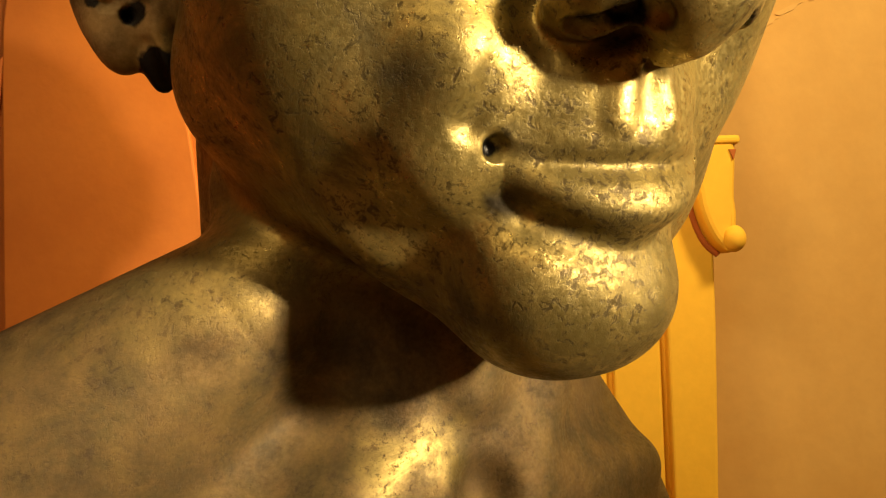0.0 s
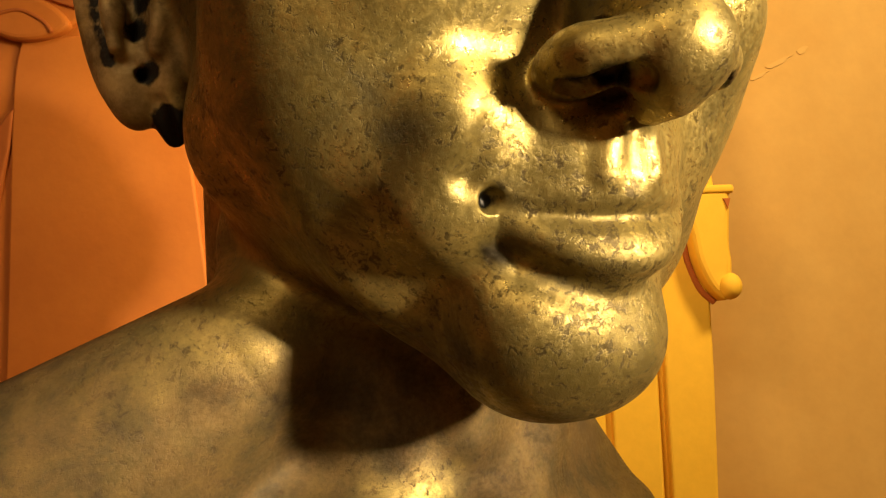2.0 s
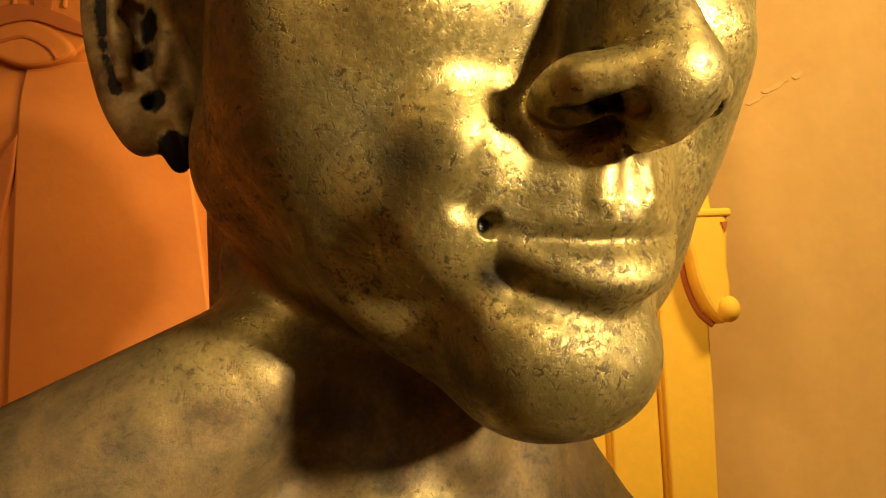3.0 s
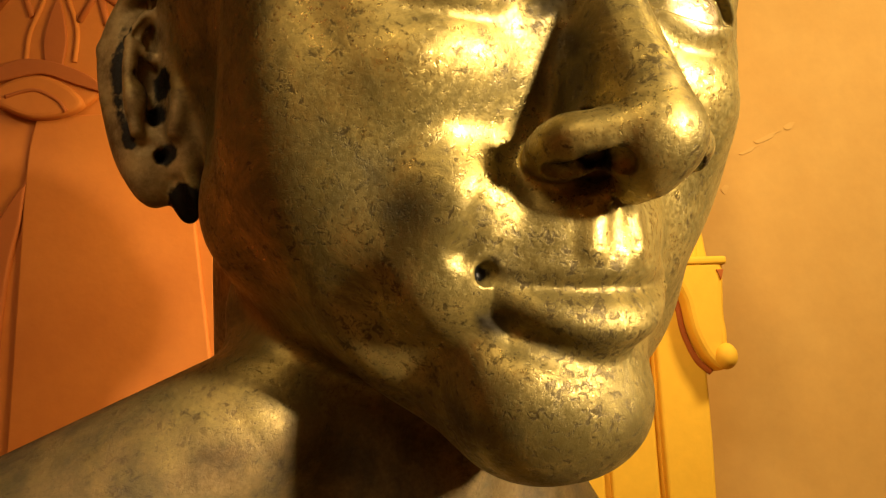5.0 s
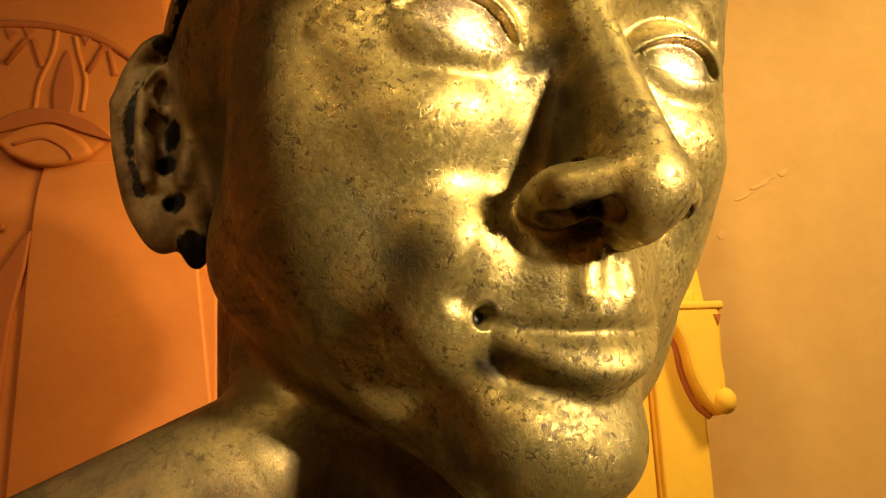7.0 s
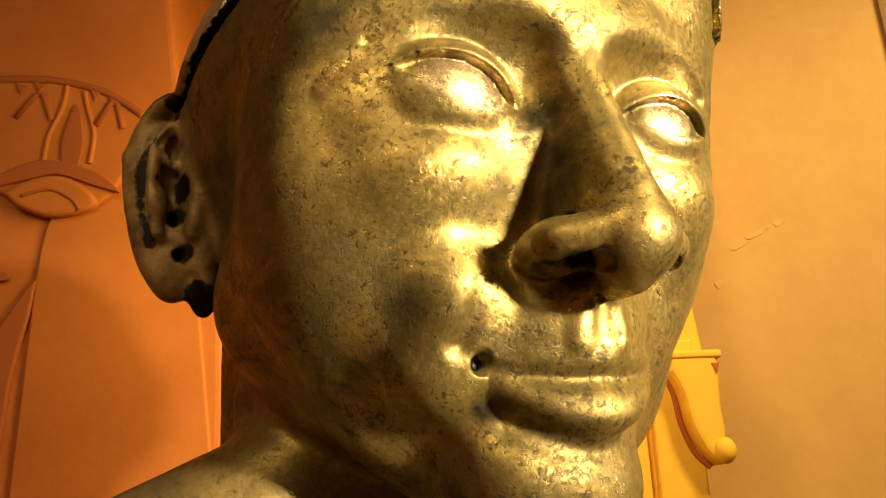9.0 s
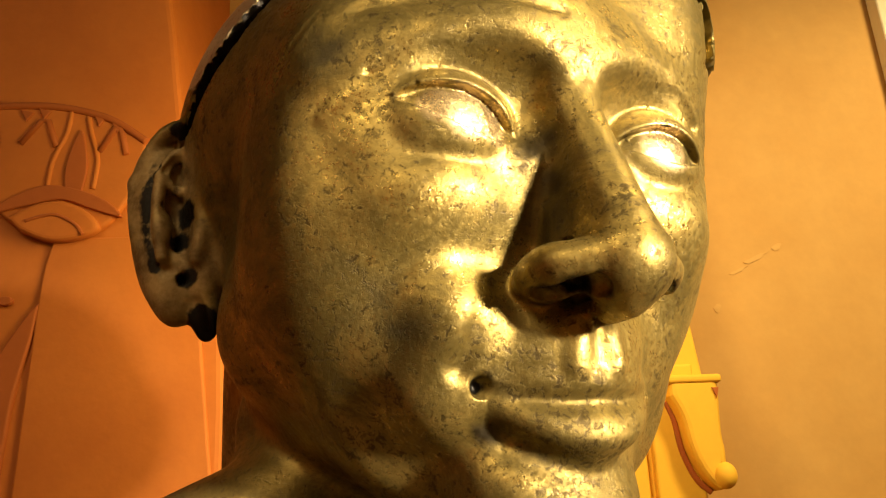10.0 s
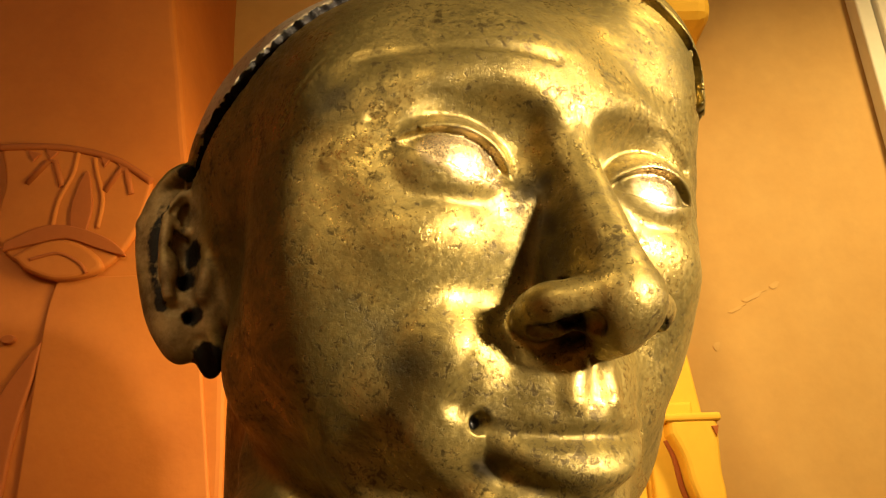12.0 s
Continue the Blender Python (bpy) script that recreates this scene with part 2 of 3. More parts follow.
def cut(a, b, k):
    return -smin(-a, b, k)


def seam(P):
    """Signed distance from the cap's rim; above it is positive."""
    y = P[:, 1] + 81
    rim = P[:, 2] - np.minimum(127 + 0.75 * y + 0.03 * np.maximum(y, 0) ** 2, 174)
    rim = rim / np.sqrt(1 + (0.75 + 0.06 * np.clip(y, 0, 30)) ** 2)
    far = np.minimum(P[:, 0] - 74 + 1.05 * np.maximum(P[:, 2] - 127, 0), P[:, 2] - 112)
    ragged = np.sin(P[:, 1] * 0.6 + 2 * np.sin(P[:, 2] * 0.21)) + np.sin(P[:, 0] * 0.7 + P[:, 2] * 0.8)
    return np.maximum(rim, far) + 0.35 * ragged


def ear_groove(Q):
    """The furrow inside the rim of the ear."""
    g = tube(Q, (91, -107.5, 104), (103.5, -108.5, 112), (106, -113.5, 80), 1.0, 3.0, 1.5, 10)
    return np.minimum(g, tube(Q, (106, -113.5, 80), (106, -114, 66), (102, -111, 54), 1.5, 0.9, 0.6))


def ear_hollow(Q):
    """The pits of the ear: slots, the opening behind the tragus and a drilled hole in the lobe."""
    g = np.minimum(ell(Q, (92.0, -106, 73), (2.6, 8, 5.5)), ell(Q, (93.6, -107, 63), (2.8, 8, 4.2)))
    g = np.minimum(g, cap(Q, (95.0, -107.5, 82), (98.5, -108, 76.5), 1.3, 1.6))
    return np.minimum(g, ell(Q, (90.8, -109, 49.7), (3.2, 7, 3.0)))


def features(d, P, Q):
    """Eyes, nose and mouth added to the head."""
    # eyes: a shallow socket, the ball, and lids as a shell over it with an almond opening
    for side, ball, mid, half, slant, rise, fall in (
        (-1, (-34.5, -16.5, 67.5), (-34.5, 68.0), 19.5, -17.0, 7.4, 5.6),
        (1, (35.5, -17.0, 66.5), (36.0, 67.0), 17.5, -3.0, 6.0, 5.8),
    ):
        d = cut(d, ell(P, (ball[0] - side * 4, ball[1] + 24.5, ball[2] + 6), (19, 15, 13)), 10)
        d = cut(d, ell(P, (side * 15.5, 6, 70), (5, 9, 10)), 8)
        d = smin(d, ell(P, (side * 37, -23, 48), (21, 20.5, 13)), 10)
        d = smin(d, ell(P, (side * 50, -21.5, 63), (13, 13, 13)), 8)
        d = smin(d, ell(P, ball, (19, 16.9, 15.5)), 1.0)
        c, w = math.cos(radians(slant)), math.sin(radians(slant))
        u = (P[:, 0] - mid[0]) * c + (P[:, 2] - mid[1]) * w
        v = (P[:, 2] - mid[1]) * c - (P[:, 0] - mid[0]) * w
        ru, rl = (half**2 + rise**2) / (2 * rise), (half**2 + fall**2) / (2 * fall)
        almond = np.maximum(np.hypot(u, v - rise + ru) - ru, np.hypot(u, v + fall - rl) - rl)
        upper = cut(ell(P, (ball[0], ball[1], ball[2] + 1.0), (22.5, 20.8, 18.0)), almond, 1.6)
        lower = cut(ell(P, (ball[0], ball[1], ball[2] - 0.5), (22.0, 20.2, 17.8)), almond, 1.6)
        lid = np.where(v > 0, upper, lower)
        d = smin(d, lid, 1.6)
        # the fold over the upper lid, its tail and the crease under the lower lid
        d = cut(d, tube(P, (side * 58, -8.8, 81), (side * 43, 8.5, 93), (side * 15, -1, 75), 1.4, 1.3, 0.8, 12), 3.0)
        d = smin(d, tube(P, (side * 67, -20.0, 70.5), (side * 62, -13.6, 78), (side * 54, -13, 77.5), 0.8, 2.2, 1.6, 12), 4.5)
        d = cut(d, tube(P, (side * 45, -1, 56.5), (side * 33, 4.5, 52), (side * 16, 0.5, 59), 0.2, 0.6, 0.6), 3)
    # nose: flanks that stand steeply on the cheek, a narrow ridge, a ball tip and wings
    d = smin(d, cap(Q, (0, -8, 80), (0, -1, 32), 7.5, 12.0), 5)
    d = smin(d, cap(Q, (0, 0, 78), (0, 12, 30), 6.6, 9.2), 5)
    d = smin(d, cap(Q, (0, 4.0, 74), (0, 18.5, 33), 4.6, 6.0), 5)
    d = smin(d, ell(Q, (0, 14.8, 22.6), (12.6, 13.0, 12.4)), 3.5)
    d = smin(d, ell(Q, (15.0, 3.0, 22.5), (9.0, 13.5, 7.6)), 3.5)
    d = smin(d, ell(Q, (11.0, 12.0, 22.5), (6.0, 7.5, 6.0)), 3)
    d = smin(d, cap(Q, (0, 13, 13), (0, 0, 12), 4.5, 4), 4)
    d = cut(d, cap(Q, (10.5, 15.0, 15.2), (17.5, 3.0, 14.2), 4.2, 5.4), 1.0)
    d = cut(d, cap(Q, (13.5, 9, 16), (10, 5, 28), 4.2, 3.0), 1.5)
    d = cut(d, cap(Q, (9.5, 12, 9.5), (17.5, 4.5, 7.5), 3.6, 4.8), 1.2)
    d = cut(d, tube(Q, (10.5, 23, 30), (15, 9, 33), (23, -2, 29), 0.8, 1.2, 1.2), 3)
    d = cut(d, tube(Q, (18, -3, 40), (26, -5, 32), (25.5, -6, 16), 0.8, 1.2, 1.6), 3)
    # cheek folds beside the nose
    d = smin(d, ell(P, (-36, -16, 14.5), (7, 7, 8)), 14)
    d = cut(d, tube(Q, (28, 1, 22), (31, -4, 12), (36, -13, 0), 1.6), 5)
    # lips
    d = smin(d, bow(Q, (0, -4.8, -4.6), (13, -6.4, -4.2), (27, -18.5, -3.6), 3.0, 2.4, 1.0), 4)
    d = smin(d, bow(Q, (0, -10.2, -17.8), (15, -9.5, -19), (27, -20, -8), 8.4, 7.2, 2.0), 3.5)
    d = cut(d, bow(Q, (0, -0.3, -9.6), (15, -1.5, -9.5), (29, -16.5, -4.8), 0.9, 1.5, 1.9), 1.2)
    d = cut(d, ell(P, (-29.5, -14.5, -4), (2.2, 4.5, 2.4)), 2)
    d = cut(d, bow(Q, (0, -4.0, -29), (10, -5.5, -29), (22, -15, -20), 2.4, 2.2, 1.0), 6)
    # philtrum
    d = smin(d, cap(Q, (4.8, -2.6, 11), (6.0, -3.4, -0.4), 2.3, 2.4), 4.0)
    d = cut(d, cap(Q, (0, 2.4, 10), (0, 2.0, 0), 2.7, 2.9), 1.2)
    return d


def ears(d, Q):
    """The ears added to the head."""
    e = ell(Q, (97, -124, 78), (12, 11, 34))
    e = smin(e, ell(Q, (93, -117, 50), (9.5, 8, 16)), 8)
    e = smin(e, tube(Q, (86, -105, 98), (97, -114, 123), (107, -125, 90), 3.4, 3.2, 3.0), 2)
    e = smin(e, tube(Q, (107, -125, 90), (109, -123, 66), (96, -115, 42), 3.0, 2.4, 3.0), 2)
    e = cut(e, ear_groove(Q), 1.0)
    e = smin(e, tube(Q, (94, -111, 99), (105, -110, 88), (99, -109.5, 56), 2.0, 2.6, 2.2), 1.5)
    e = smin(e, cap(Q, (94, -110, 82), (101, -110.5, 88), 1.6, 2.0), 1.5)
    e = cut(e, cap(Q, (95, -108, 94), (99, -108.5, 89.5), 2.2, 1.4), 1.2)
    e = cut(e, ear_hollow(Q), 1.0)
    e = smin(e, ell(Q, (99.0, -110, 68), (3.4, 3.0, 6)), 2)
    e = smin(e, tube(Q, (87.5, -104, 76), (86.5, -99.5, 66), (88.5, -104, 56), 2.0), 2)
    e = cut(e, ell(Q, (97.5, -108, 53), (4, 3, 2.2)), 2)
    e = smin(e, ell(Q, (84, -113, 70), (8, 11, 34)), 4)
    d = smin(d, e, 5)
    d = smin(d, ell(Q, (83.0, -113, 36), (4.5, 6, 8.0)), 5)
    d = cut(d, cap(Q, (88.5, -108, 40), (85, -108, 26), 2.5, 5), 2)
    return d


def bust(P):
    """The bust's signed distance in millimetres: x to its left, y ahead, z up from below the nose."""
    Q = P.copy()
    Q[:, 0] = np.abs(Q[:, 0])
    skull = ell(Q, (0, -113.3, 102.6), (92.3, 96.5, 91.6))
    skull = smin(skull, ell(Q, (0, -42.8, 89), (74.5, 48.5, 58.9)), 30)
    skull = smin(skull, ell(P, (51, -35.5, 129), (35, 35, 43)), 24)
    d = smin(skull, ell(Q, (0, -36.2, 57.5), (74.8, 27.2, 73.2)), 20)
    d = smin(d, cap(Q, (54.5, -83, 27.2), (3, -47.9, -28.7), 30.1, 25.6), 22)
    d = smin(d, ell(Q, (39.4, -52.8, 14.6), (21.3, 9.3, 38.8)), 16)
    d = smin(d, ell(Q, (0, -19.6, 5.8), (23.7, 18.6, 21.2)), 14)
    d = smin(d, ell(Q, (0, -30.5, -39.5), (20, 15.5, 13.5)), 26)
    d = smin(d, ell(P, (-14, -27, -31), (15, 13, 12)), 12)
    # forehead, brow ridges, the flat front of the cheeks
    d = smin(d, ell(P, (-6, -19.5, 99), (28, 28, 22)), 20)
    d = smin(d, tube(Q, (4, 1, 86), (34, 6, 101), (64, -24, 86), 5, 5, 4), 10)
    d = smin(d, ell(Q, (41, -25, 44), (20, 17, 19)), 12)
    d = smin(d, ell(P, (-36, -27.5, -5), (5.5, 6, 6)), 10)
    d = smin(d, ell(P, (-33, -32, 9), (15, 14, 20)), 18)
    d = smin(d, ell(P, (-56, -52, 46), (27, 30, 44)), 14)
    # incised lines over temple and brow
    d = cut(d, tube(P, (-78.5, -33, 90), (-75, -22, 112), (-48, -8, 120), 1.3, 1.3, 1.0), 2)
    d = cut(d, tube(P, (-60, -13, 104), (-36, 9, 106), (-6, 13, 99), 1.0, 1.2, 1.0), 3)
    # neck, shoulders, chest; the far shoulder falls away more steeply
    n = cap(P, (0, -153.9, 20), (0, -163.9, -130), 68.0)
    n = smin(n, cap(P, (-63, -109.8, -37.2), (-169.8, -150.4, -105.7), 25.9, 47.5), 20)
    n = smin(n, cap(P, (46.7, -147.2, -60.8), (100.5, -167.5, -152.5), 23, 27), 20)
    n = smin(n, ell(P, (0, -159.4, -163), (113.9, 68.3, 99.3)), 30)
    n = smin(n, ell(P, (-134, -178, -158), (76, 74, 76)), 40)
    n = smin(n, cap(P, (-8, -99, -98), (-40, -100, -97), 8, 8), 8)
    n = smin(n, cap(P, (-40, -101, -97), (-120, -138, -92), 8, 7), 34)
    n = smin(n, cap(P, (10, -98, -102), (90, -128, -112), 8, 6), 16)
    n = smin(n, cap(P, (-60, -120, 0), (-12, -98, -100), 8, 7), 18)
    n = smin(n, cap(P, (70, -128, 0), (13, -96, -106), 7, 7), 14)
    n = smin(n, cap(P, (0, -92, -48), (0, -94, -66), 7, 6), 14)
    n = cut(n, ell(P, (0, -84, -98), (9, 12, 10)), 8)
    d = smin(d, n, 24)
    # the fine modelling, only where it lies
    at = np.flatnonzero((P[:, 1] > -48) & (P[:, 2] > -60) & (P[:, 2] < 125))
    d[at] = features(d[at], P[at], Q[at])
    at = np.flatnonzero((Q[:, 0] > 68) & (P[:, 1] > -155) & (P[:, 1] < -85) & (P[:, 2] > 5) & (P[:, 2] < 130))
    d[at] = ears(d[at], Q[at])
    # close-fitting cap and the groove under its rim
    s = seam(P)
    d = cut(d, np.maximum(np.maximum(np.abs(s + 2.5) - 2.5, -(skull + 3.0)), skull - 4.0), 1)
    d = smin(d, np.maximum(skull - 2.0, -s), 1)
    # flat foot
    return np.maximum(d, -(P[:, 0] * 0.0466 + P[:, 2] * 0.9989 + 215))


def shaped(fn, lo, hi, coarse, split):
    """A mesh of quads on fn = 0: a coarse sweep, a fine grid near the surface, then vertices drawn onto it."""
    step = coarse / split
    lo = np.array(lo, float)
    count = np.ceil((np.array(hi) - lo) / coarse).astype(int)
    g = np.stack(np.meshgrid(*[np.arange(c) + 0.5 for c in count], indexing="ij"), -1).reshape(-1, 3) * coarse + lo
    near = (np.abs(fn(g)) < coarse * 1.6).reshape(count)
    fine = np.ones(count * split + 1) * 1e3
    blocks = np.repeat(np.repeat(np.repeat(near, split, 0), split, 1), split, 2)
    mask = np.zeros(fine.shape, bool)
    for i in (0, 1):
        for j in (0, 1):
            for k in (0, 1):
                mask[i : i + blocks.shape[0], j : j + blocks.shape[1], k : k + blocks.shape[2]] |= blocks
    index = np.argwhere(mask)
    values = np.concatenate([fn(c * step + lo) for c in np.array_split(index.astype(float), max(1, len(index) // 200000))])
    fine[mask] = values
    ok = mask
    inside = (fine < 0) & ok
    total = np.zeros(blocks.shape, int)
    nx, ny, nz = blocks.shape
    for i in (0, 1):
        for j in (0, 1):
            for k in (0, 1):
                total += inside[i : i + nx, j : j + ny, k : k + nz]
    live = np.argwhere(blocks & (total > 0) & (total < 8))
    ids = -np.ones(blocks.shape, int)
    ids[tuple(live.T)] = np.arange(len(live))
    verts = (live + 0.5) * step + lo
    faces = []
    for axis in range(3):
        u, v = [(1, 2), (2, 0), (0, 1)][axis]
        shift = np.zeros(3, int)
        shift[axis] = 1
        a = inside[tuple(slice(0, n - (1 if x == axis else 0)) for x, n in enumerate(inside.shape))]
        b = inside[tuple(slice(1 if x == axis else 0, n) for x, n in enumerate(inside.shape))]
        edge = np.argwhere(a != b)
        flip = a[tuple(edge.T)]
        du, dv = np.zeros(3, int), np.zeros(3, int)
        du[u], dv[v] = 1, 1
        keep = np.all((edge - du - dv >= 0), 1) & (edge[:, u] < blocks.shape[u]) & (edge[:, v] < blocks.shape[v])
        edge, flip = edge[keep], flip[keep]
        quad = np.stack([ids[tuple((edge - du - dv).T)], ids[tuple((edge - dv).T)], ids[tuple(edge.T)], ids[tuple((edge - du).T)]], 1)
        quad[~flip] = quad[~flip][:, ::-1]
        faces.append(quad[(quad >= 0).all(1)])
    return onto(fn, verts, 4, step), np.concatenate(faces)


def slope(fn, v):
    e = 0.15
    g = np.stack([fn(v + np.eye(3)[i] * e) - fn(v - np.eye(3)[i] * e) for i in range(3)], 1) / (2 * e)
    return g


def onto(fn, v, rounds, most):
    for _ in range(rounds):
        g = slope(fn, v)
        s = -fn(v) / np.maximum((g * g).sum(1), 0.2)
        v = v + np.clip(s, -most, most)[:, None] * g * 0.9
    return v


def finer(fn, v, f, pick, most):
    """Splits the picked quads in four and draws the new vertices onto the surface."""
    f1, rest = f[pick], f[~pick]
    e = np.sort(np.stack([f1, np.roll(f1, -1, 1)], -1).reshape(-1, 2), 1)
    ue, inv = np.unique(e, axis=0, return_inverse=True)
    inv = inv.reshape(-1, 4) + len(v)
    mid = (v[ue[:, 0]] + v[ue[:, 1]]) / 2
    mc = len(v) + len(ue) + np.arange(len(f1))
    nv = onto(fn, np.concatenate([mid, v[f1].mean(1)]), 2, most)
    out = [np.stack([f1[:, i], inv[:, i], mc, inv[:, i - 1]], 1) for i in range(4)]
    return np.concatenate([v, nv]), np.concatenate([rest, *out])


verts, faces = shaped(bust, (-232, -260, -222), (232, 36, 188), 9.6, 4)
centre = verts[faces].mean(1)
verts, faces = finer(bust, verts, faces, (centre[:, 0] < 75) & (centre[:, 1] > -140), 0.8)
centre = verts[faces].mean(1)
verts, faces = finer(bust, verts, faces, (centre[:, 0] < 60) & (centre[:, 1] > -28) & (centre[:, 2] > -35), 0.4)
normal = slope(bust, verts)
normal /= np.linalg.norm(normal, axis=1)[:, None]
turnover = np.array([1, -1, 1])
me = bpy.data.meshes.new("bronze_bust")
me.from_pydata(verts * turnover / 1000, [], faces[:, ::-1])
me.shade_smooth()
me.normals_split_custom_set_from_vertices(normal * turnover)
me.materials.append(BRONZE)
Q = np.abs(verts) * [1, -1, 1]
Q[:, 2] = verts[:, 2]
# blackens the ear's furrow and hollows; last term paints the lobe gap's shade
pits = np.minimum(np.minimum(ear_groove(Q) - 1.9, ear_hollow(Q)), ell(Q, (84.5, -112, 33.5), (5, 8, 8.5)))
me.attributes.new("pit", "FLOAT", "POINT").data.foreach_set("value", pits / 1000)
me.attributes.new("above_rim", "FLOAT", "POINT").data.foreach_set("value", np.where((ell(verts, (0, -113, 102), (96, 100, 95)) < 3) & (Q[:, 0] < 92), seam(verts), -50) / 1000)
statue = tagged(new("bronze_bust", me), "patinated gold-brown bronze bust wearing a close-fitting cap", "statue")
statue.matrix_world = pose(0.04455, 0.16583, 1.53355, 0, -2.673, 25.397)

plinth = tagged(part("plinth", box(-0.25, 0.15, 0.13, 0.45, 0.0, 1.3175, 0.004), STONE), "plain brown stone plinth carrying the bust", "plinth")

# ---- carved plaster ----
def curve_points(*knots, steps=8):
    """A smooth line through the knots (x, z)."""
    k = [knots[0], *knots, knots[-1]]
    out = []
    for i in range(1, len(k) - 2):
        p0, p1, p2, p3 = (np.array(v, float) for v in k[i - 1 : i + 3])
        for t in np.linspace(0, 1, steps, endpoint=False):
            out.append(0.5 * (2 * p1 + (p2 - p0) * t + (2 * p0 - 5 * p1 + 4 * p2 - p3) * t**2 + (3 * p1 - p0 - 3 * p2 + p3) * t**3))
    return [tuple(v) for v in out] + [tuple(knots[-1])]


def slab(outline, y_front, y_back, bevel=0.0):
    """A plate of that outline (x, z), facing -y, with a rounded front rim."""
    bm = bmesh.new()
    front = [bm.verts.new((x, y_front, z)) for x, z in outline]
    back = [bm.verts.new((x, y_back, z)) for x, z in outline]
    face = bm.faces.new(front)
    bm.faces.new(back[::-1])
    for i in range(len(front)):
        j = (i + 1) % len(front)
        bm.faces.new((front[i], back[i], back[j], front[j]))
    bmesh.ops.recalc_face_normals(bm, faces=list(bm.faces))
    if bevel:
        bmesh.ops.bevel(bm, geom=list(face.edges), offset=bevel, segments=3, affect="EDGES", profile=0.5)
    for f in bm.faces:
        f.smooth = False
    return bm


def rod(points, y, radius):
    """A half-sunk round rib along a line of (x, z)."""
    bm = bmesh.new()
    rings = []
    for i, (x, z) in enumerate(points):
        x0, z0 = points[max(i - 1, 0)]
        x1, z1 = points[min(i + 1, len(points) - 1)]
        n = Vector((-(z1 - z0), 0, x1 - x0)).normalized()
        rings.append([bm.verts.new(Vector((x, y, z)) + n * math.cos(a) * radius + Vector((0, -math.sin(a) * radius * 0.8, 0))) for a in np.linspace(0, 2 * math.pi, 10, endpoint=False)])
    for r, q in zip(rings, rings[1:]):
        for i in range(10):
            bm.faces.new((r[i], r[(i + 1) % 10], q[(i + 1) % 10], q[i])).smooth = True
    bm.faces.new(rings[0])
    bm.faces.new(rings[-1][::-1])
    bmesh.ops.recalc_face_normals(bm, faces=list(bm.faces))
    return bm


# darker red on raised pieces paints the shade of the carved recesses
RED = plaster("recess_shade_red", (0.42, 0.115, 0.018), (0.35, 0.09, 0.014))
edge = curve_points((-0.262, 2.70), (-0.262, 2.2), (-0.250, 2.033), (-0.236, 1.945), (-0.221, 1.847), (-0.200, 1.74), (-0.168, 1.5), (-0.165, 0.0))
column = structure("carved_column", slab([(-1.2, 0.0), (-1.2, 2.70)] + edge, 0.60, 0.859, 0.006), ORANGE, "orange carved plaster column with a lotus relief", "column")
bell = curve_points((-0.392, 1.866), (-0.382, 1.83), (-0.384, 1.79), (-0.366, 1.757), (-0.318, 1.737), (-0.283, 1.745), (-0.262, 1.772), (-0.254, 1.80), (-0.250, 1.826))
top = curve_points((-0.250, 1.826), (-0.285, 1.850), (-0.328, 1.863), (-0.365, 1.866), (-0.392, 1.866))
part("lotus_capital", slab(bell[:-1] + top[:-1], 0.5945, 0.602, 0.003), ORANGE, column)
part("rim", rod(top, 0.5945, 0.0035), RED, column, "dark red scalloped rim of the lotus")
leaf = curve_points((-0.316, 1.779), (-0.3185, 1.805), (-0.309, 1.839), (-0.300, 1.805), (-0.302, 1.779))
part("leaf", slab(leaf, 0.5925, 0.596, 0.001), RED, column, "pointed leaf recess, its shade painted dark red")
for x, z, w in ((-0.346, 1.850, 0.016), (-0.279, 1.840, 0.012)):
    part("chevron", rod([(x - w, z - 0.022), (x, z), (x + w * 0.4, z), (x + w, z - 0.026)], 0.5945, 0.0028), RED, column, "dark red carved chevron")
for x0, z0, x1, z1 in ((-0.366, 1.862, -0.353, 1.850), (-0.350, 1.863, -0.338, 1.851), (-0.300, 1.856, -0.288, 1.842), (-0.284, 1.848, -0.270, 1.836)):
    part("notch", slab([(x0, z0), (x1, z0 - 0.004), ((x0 + x1) / 2, z1)], 0.5928, 0.596, 0.0008), RED, column, "dark red triangular notch")
part("petal_line", rod(curve_points((-0.333, 1.782), (-0.331, 1.81), (-0.322, 1.836), (-0.320, 1.858)), 0.5945, 0.0022), ORANGE, column)
part("petal_line", rod(curve_points((-0.293, 1.782), (-0.292, 1.81), (-0.300, 1.836), (-0.304, 1.852)), 0.5945, 0.0022), ORANGE, column)
part("collar", slab(curve_points((-0.372, 1.770), (-0.340, 1.785), (-0.311, 1.783), (-0.280, 1.770), (-0.266, 1.755), (-0.290, 1.762), (-0.318, 1.772), (-0.345, 1.768), (-0.372, 1.762)), 0.5915, 0.597, 0.0012), RED, column, "dark red curved collar under the petals")
part("bud", slab(curve_points((-0.362, 1.756), (-0.340, 1.768), (-0.315, 1.770), (-0.292, 1.758), (-0.283, 1.744), (-0.300, 1.735), (-0.325, 1.734), (-0.350, 1.744)), 0.589, 0.597, 0.004), ORANGE, column)
part("bud_line", rod(curve_points((-0.345, 1.752), (-0.322, 1.757), (-0.303, 1.748), (-0.295, 1.738)), 0.589, 0.0016), RED, column, "dark red line round the bud")
part("shaft", slab([(-0.329, 0.0)] + curve_points((-0.329, 1.60), (-0.328, 1.70), (-0.322, 1.738)) + [(-0.204, 1.738), (-0.172, 1.5), (-0.169, 0.0)], 0.5965, 0.602, 0.002), ORANGE, column)
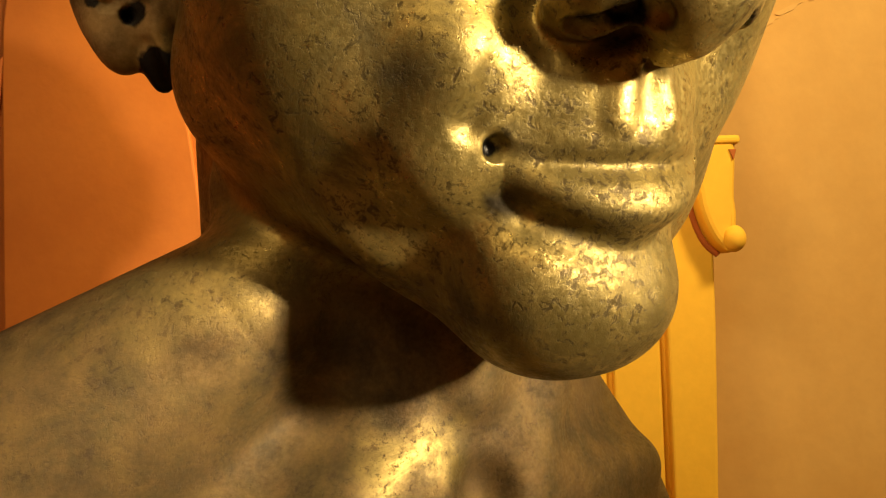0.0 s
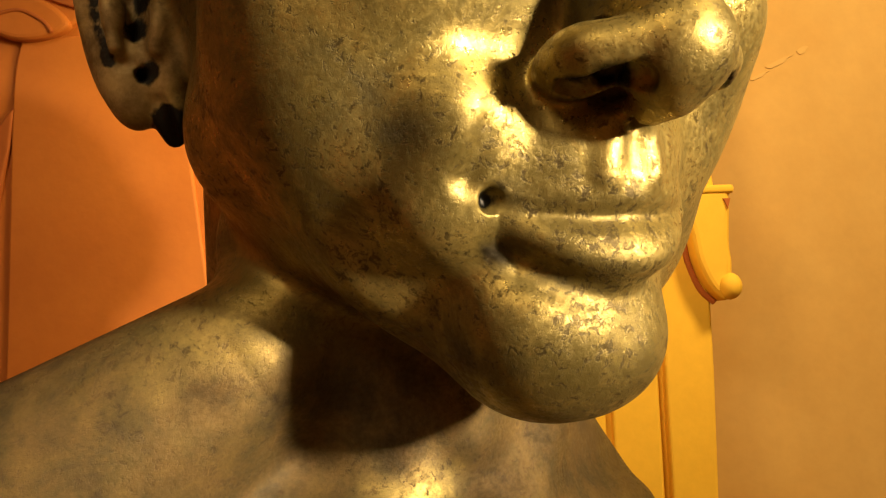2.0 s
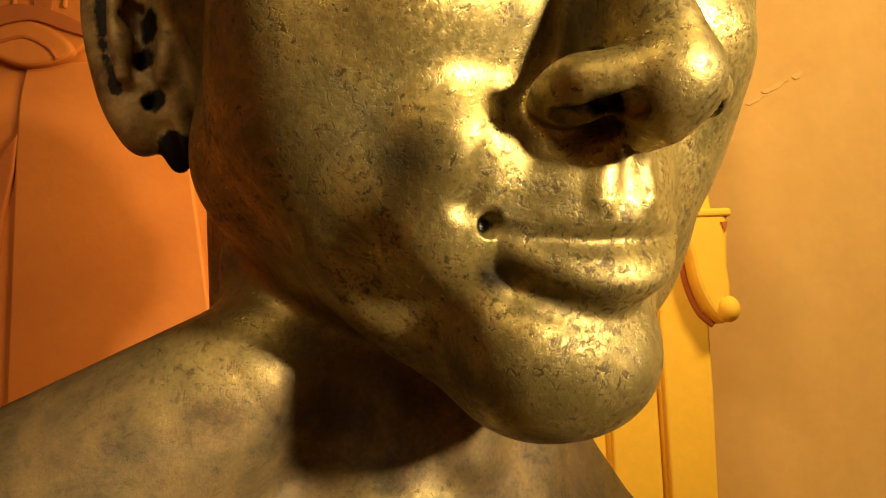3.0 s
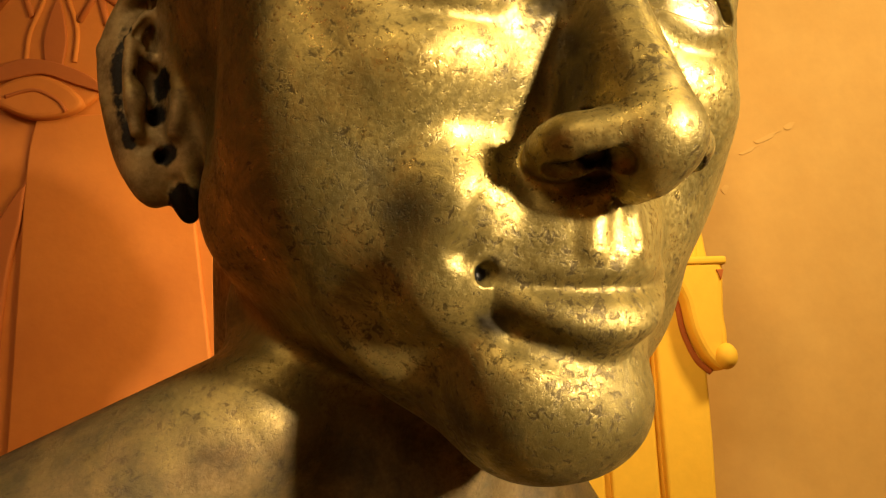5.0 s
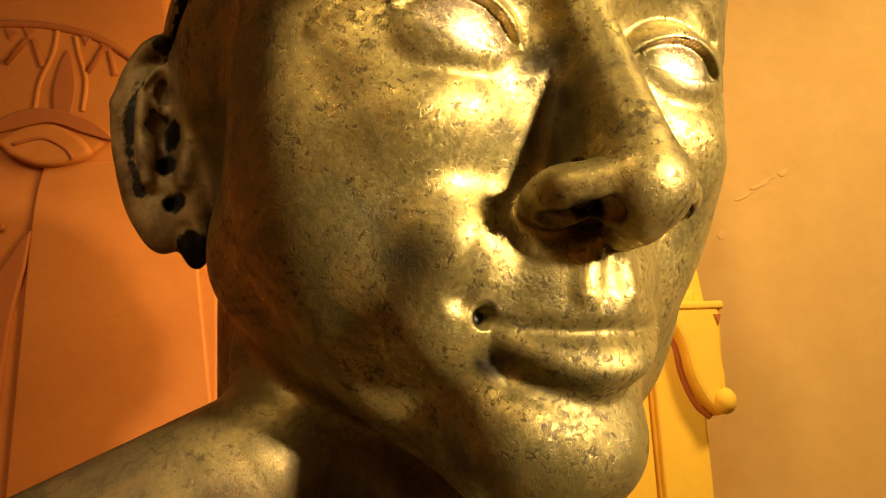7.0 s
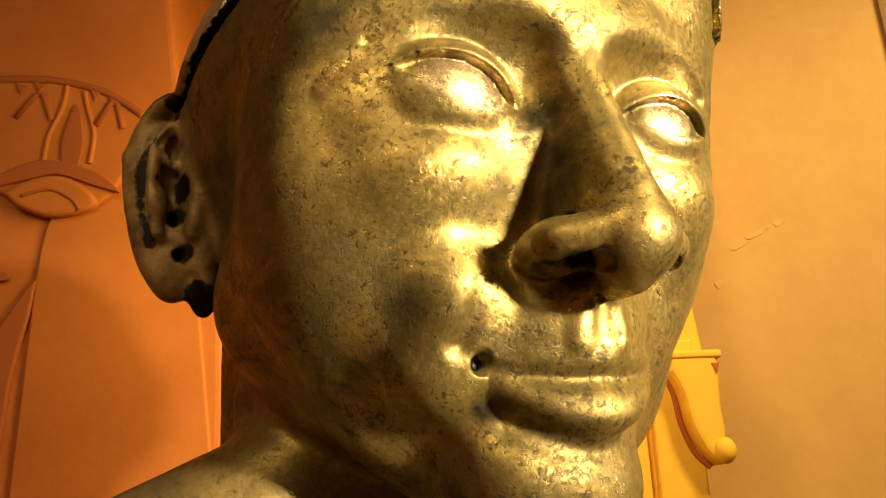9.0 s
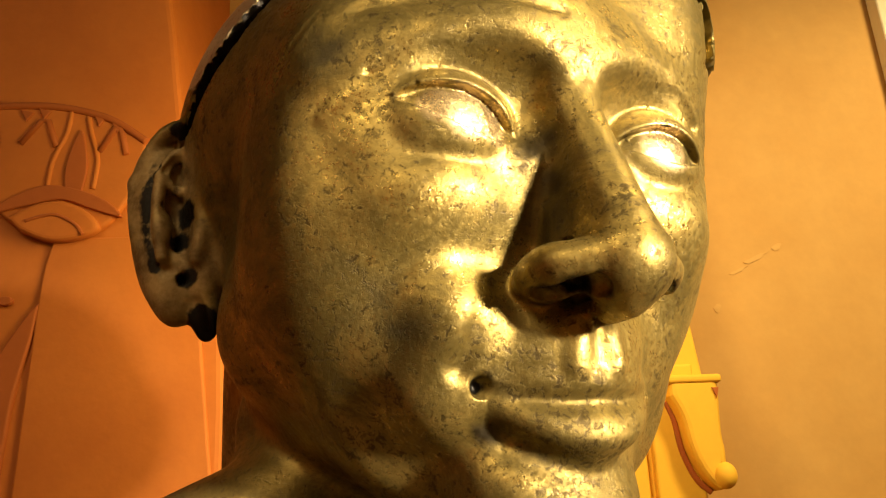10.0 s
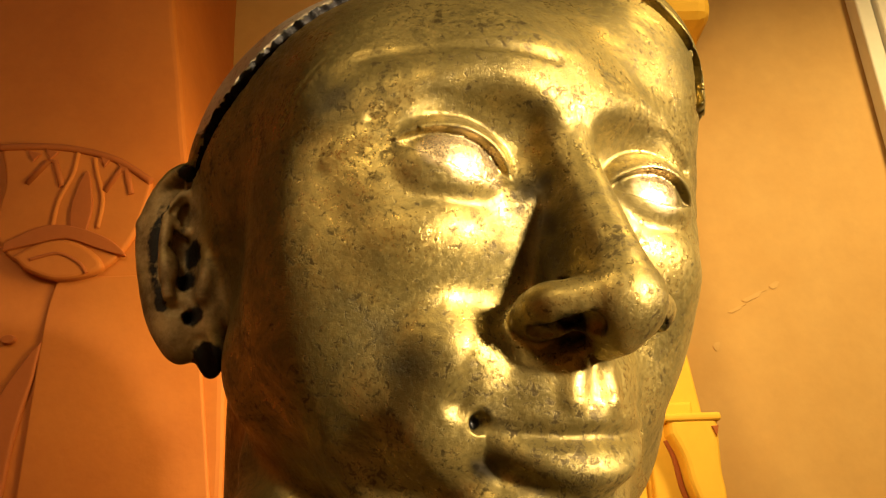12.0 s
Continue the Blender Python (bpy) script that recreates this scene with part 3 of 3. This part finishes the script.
part("spear_leaf", slab(curve_points((-0.327, 1.683), (-0.338, 1.668), (-0.358, 1.63), (-0.372, 1.58), (-0.372, 1.50), (-0.345, 1.50), (-0.338, 1.60), (-0.330, 1.65)), 0.5955, 0.602, 0.002), RED, column, "spear-shaped leaf recess, its shade painted dark red")
part("stud", slab([(-0.356 + 0.006 * math.cos(a), 1.684 + 0.004 * math.sin(a)) for a in np.linspace(0, 6.283, 14, endpoint=False)], 0.5955, 0.602, 0.001), RED, column)
pilaster = structure("pilaster", box(0.05, 0.248, 0.756, 0.859, 0.0, 2.095, 0.003), YELLOW, "yellow ochre plaster pilaster with a carved bracket", "pilaster")
for x0, x1 in ((0.052, 0.100), (0.104, 0.149), (0.155, 0.200)):
    part("strip", box(x0, x1, 0.748, 0.758, 0.0, 1.64, 0.003), YELLOW, pilaster)
part("strip", slab([(0.206, 0.0), (0.206, 1.64), (0.254, 1.64), (0.252, 1.45), (0.246, 1.25), (0.244, 0.0)], 0.745, 0.758, 0.003), YELLOW, pilaster)
part("upper_shaft", slab([(0.06, 1.626)] + [(0.06, 2.095), (0.248, 2.095), (0.252, 1.75), (0.264, 1.626)], 0.747, 0.760, 0.003), YELLOW, pilaster)
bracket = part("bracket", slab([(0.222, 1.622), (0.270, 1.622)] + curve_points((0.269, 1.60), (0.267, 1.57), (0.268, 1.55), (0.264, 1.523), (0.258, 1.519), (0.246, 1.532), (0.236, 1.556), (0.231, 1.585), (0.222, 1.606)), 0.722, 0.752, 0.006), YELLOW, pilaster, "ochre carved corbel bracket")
part("ledge", box(0.218, 0.273, 0.720, 0.754, 1.617, 1.625, 0.003), YELLOW, bracket)
knob = bmesh.new()
bmesh.ops.create_icosphere(knob, subdivisions=3, radius=1, matrix=Matrix.LocRotScale((0.2645, 0.726, 1.531), None, (0.011, 0.012, 0.0125)))
for f in knob.faces:
    f.smooth = True
part("knob", knob, YELLOW, bracket)
# dark rib in place of the shaded gap left of the bracket
part("shade_line", rod(curve_points((0.223, 1.603), (0.229, 1.585), (0.233, 1.556), (0.243, 1.530), (0.256, 1.517)), 0.7445, 0.003), RED, bracket, "dark red strip painting the shaded gap beside the bracket")
# a raised dark triangle paints the shade of a small pit
part("eyelet", slab([(0.262, 1.612), (0.269, 1.612), (0.266, 1.602)], 0.7205, 0.724, 0.0005), RED, bracket)
part("capital", box(0.03, 0.352, 0.735, 0.859, 2.10, 2.20, 0.02), YELLOW, pilaster)

frame_white = structure("door_frame", box(0.590, 0.612, 0.835, 0.859, 0.0, 2.45, 0.003), WHITE, "white painted door frame with stepped moulding", "frame")
part("moulding", box(0.614, 0.66, 0.828, 0.859, 0.0, 2.45, 0.004), WHITE, frame_white)

SCUFF = plaster("filler_dab", (0.61, 0.39, 0.155), (0.57, 0.35, 0.125))
for x, z, w, h in ((0.412, 1.798, 0.006, 0.004), (0.385, 1.785, 0.014, 0.003), (0.362, 1.770, 0.010, 0.002), (0.330, 1.725, 0.004, 0.005)):
    dab = slab([(x + w * math.cos(a) * (1 + 0.25 * math.sin(3 * a)), z + h * math.sin(a) + 0.45 * w * math.cos(a)) for a in np.linspace(0, 6.283, 16, endpoint=False)], 0.8592, 0.8605)
    part("filler_dab", dab, SCUFF, bpy.data.objects["wall_back"])
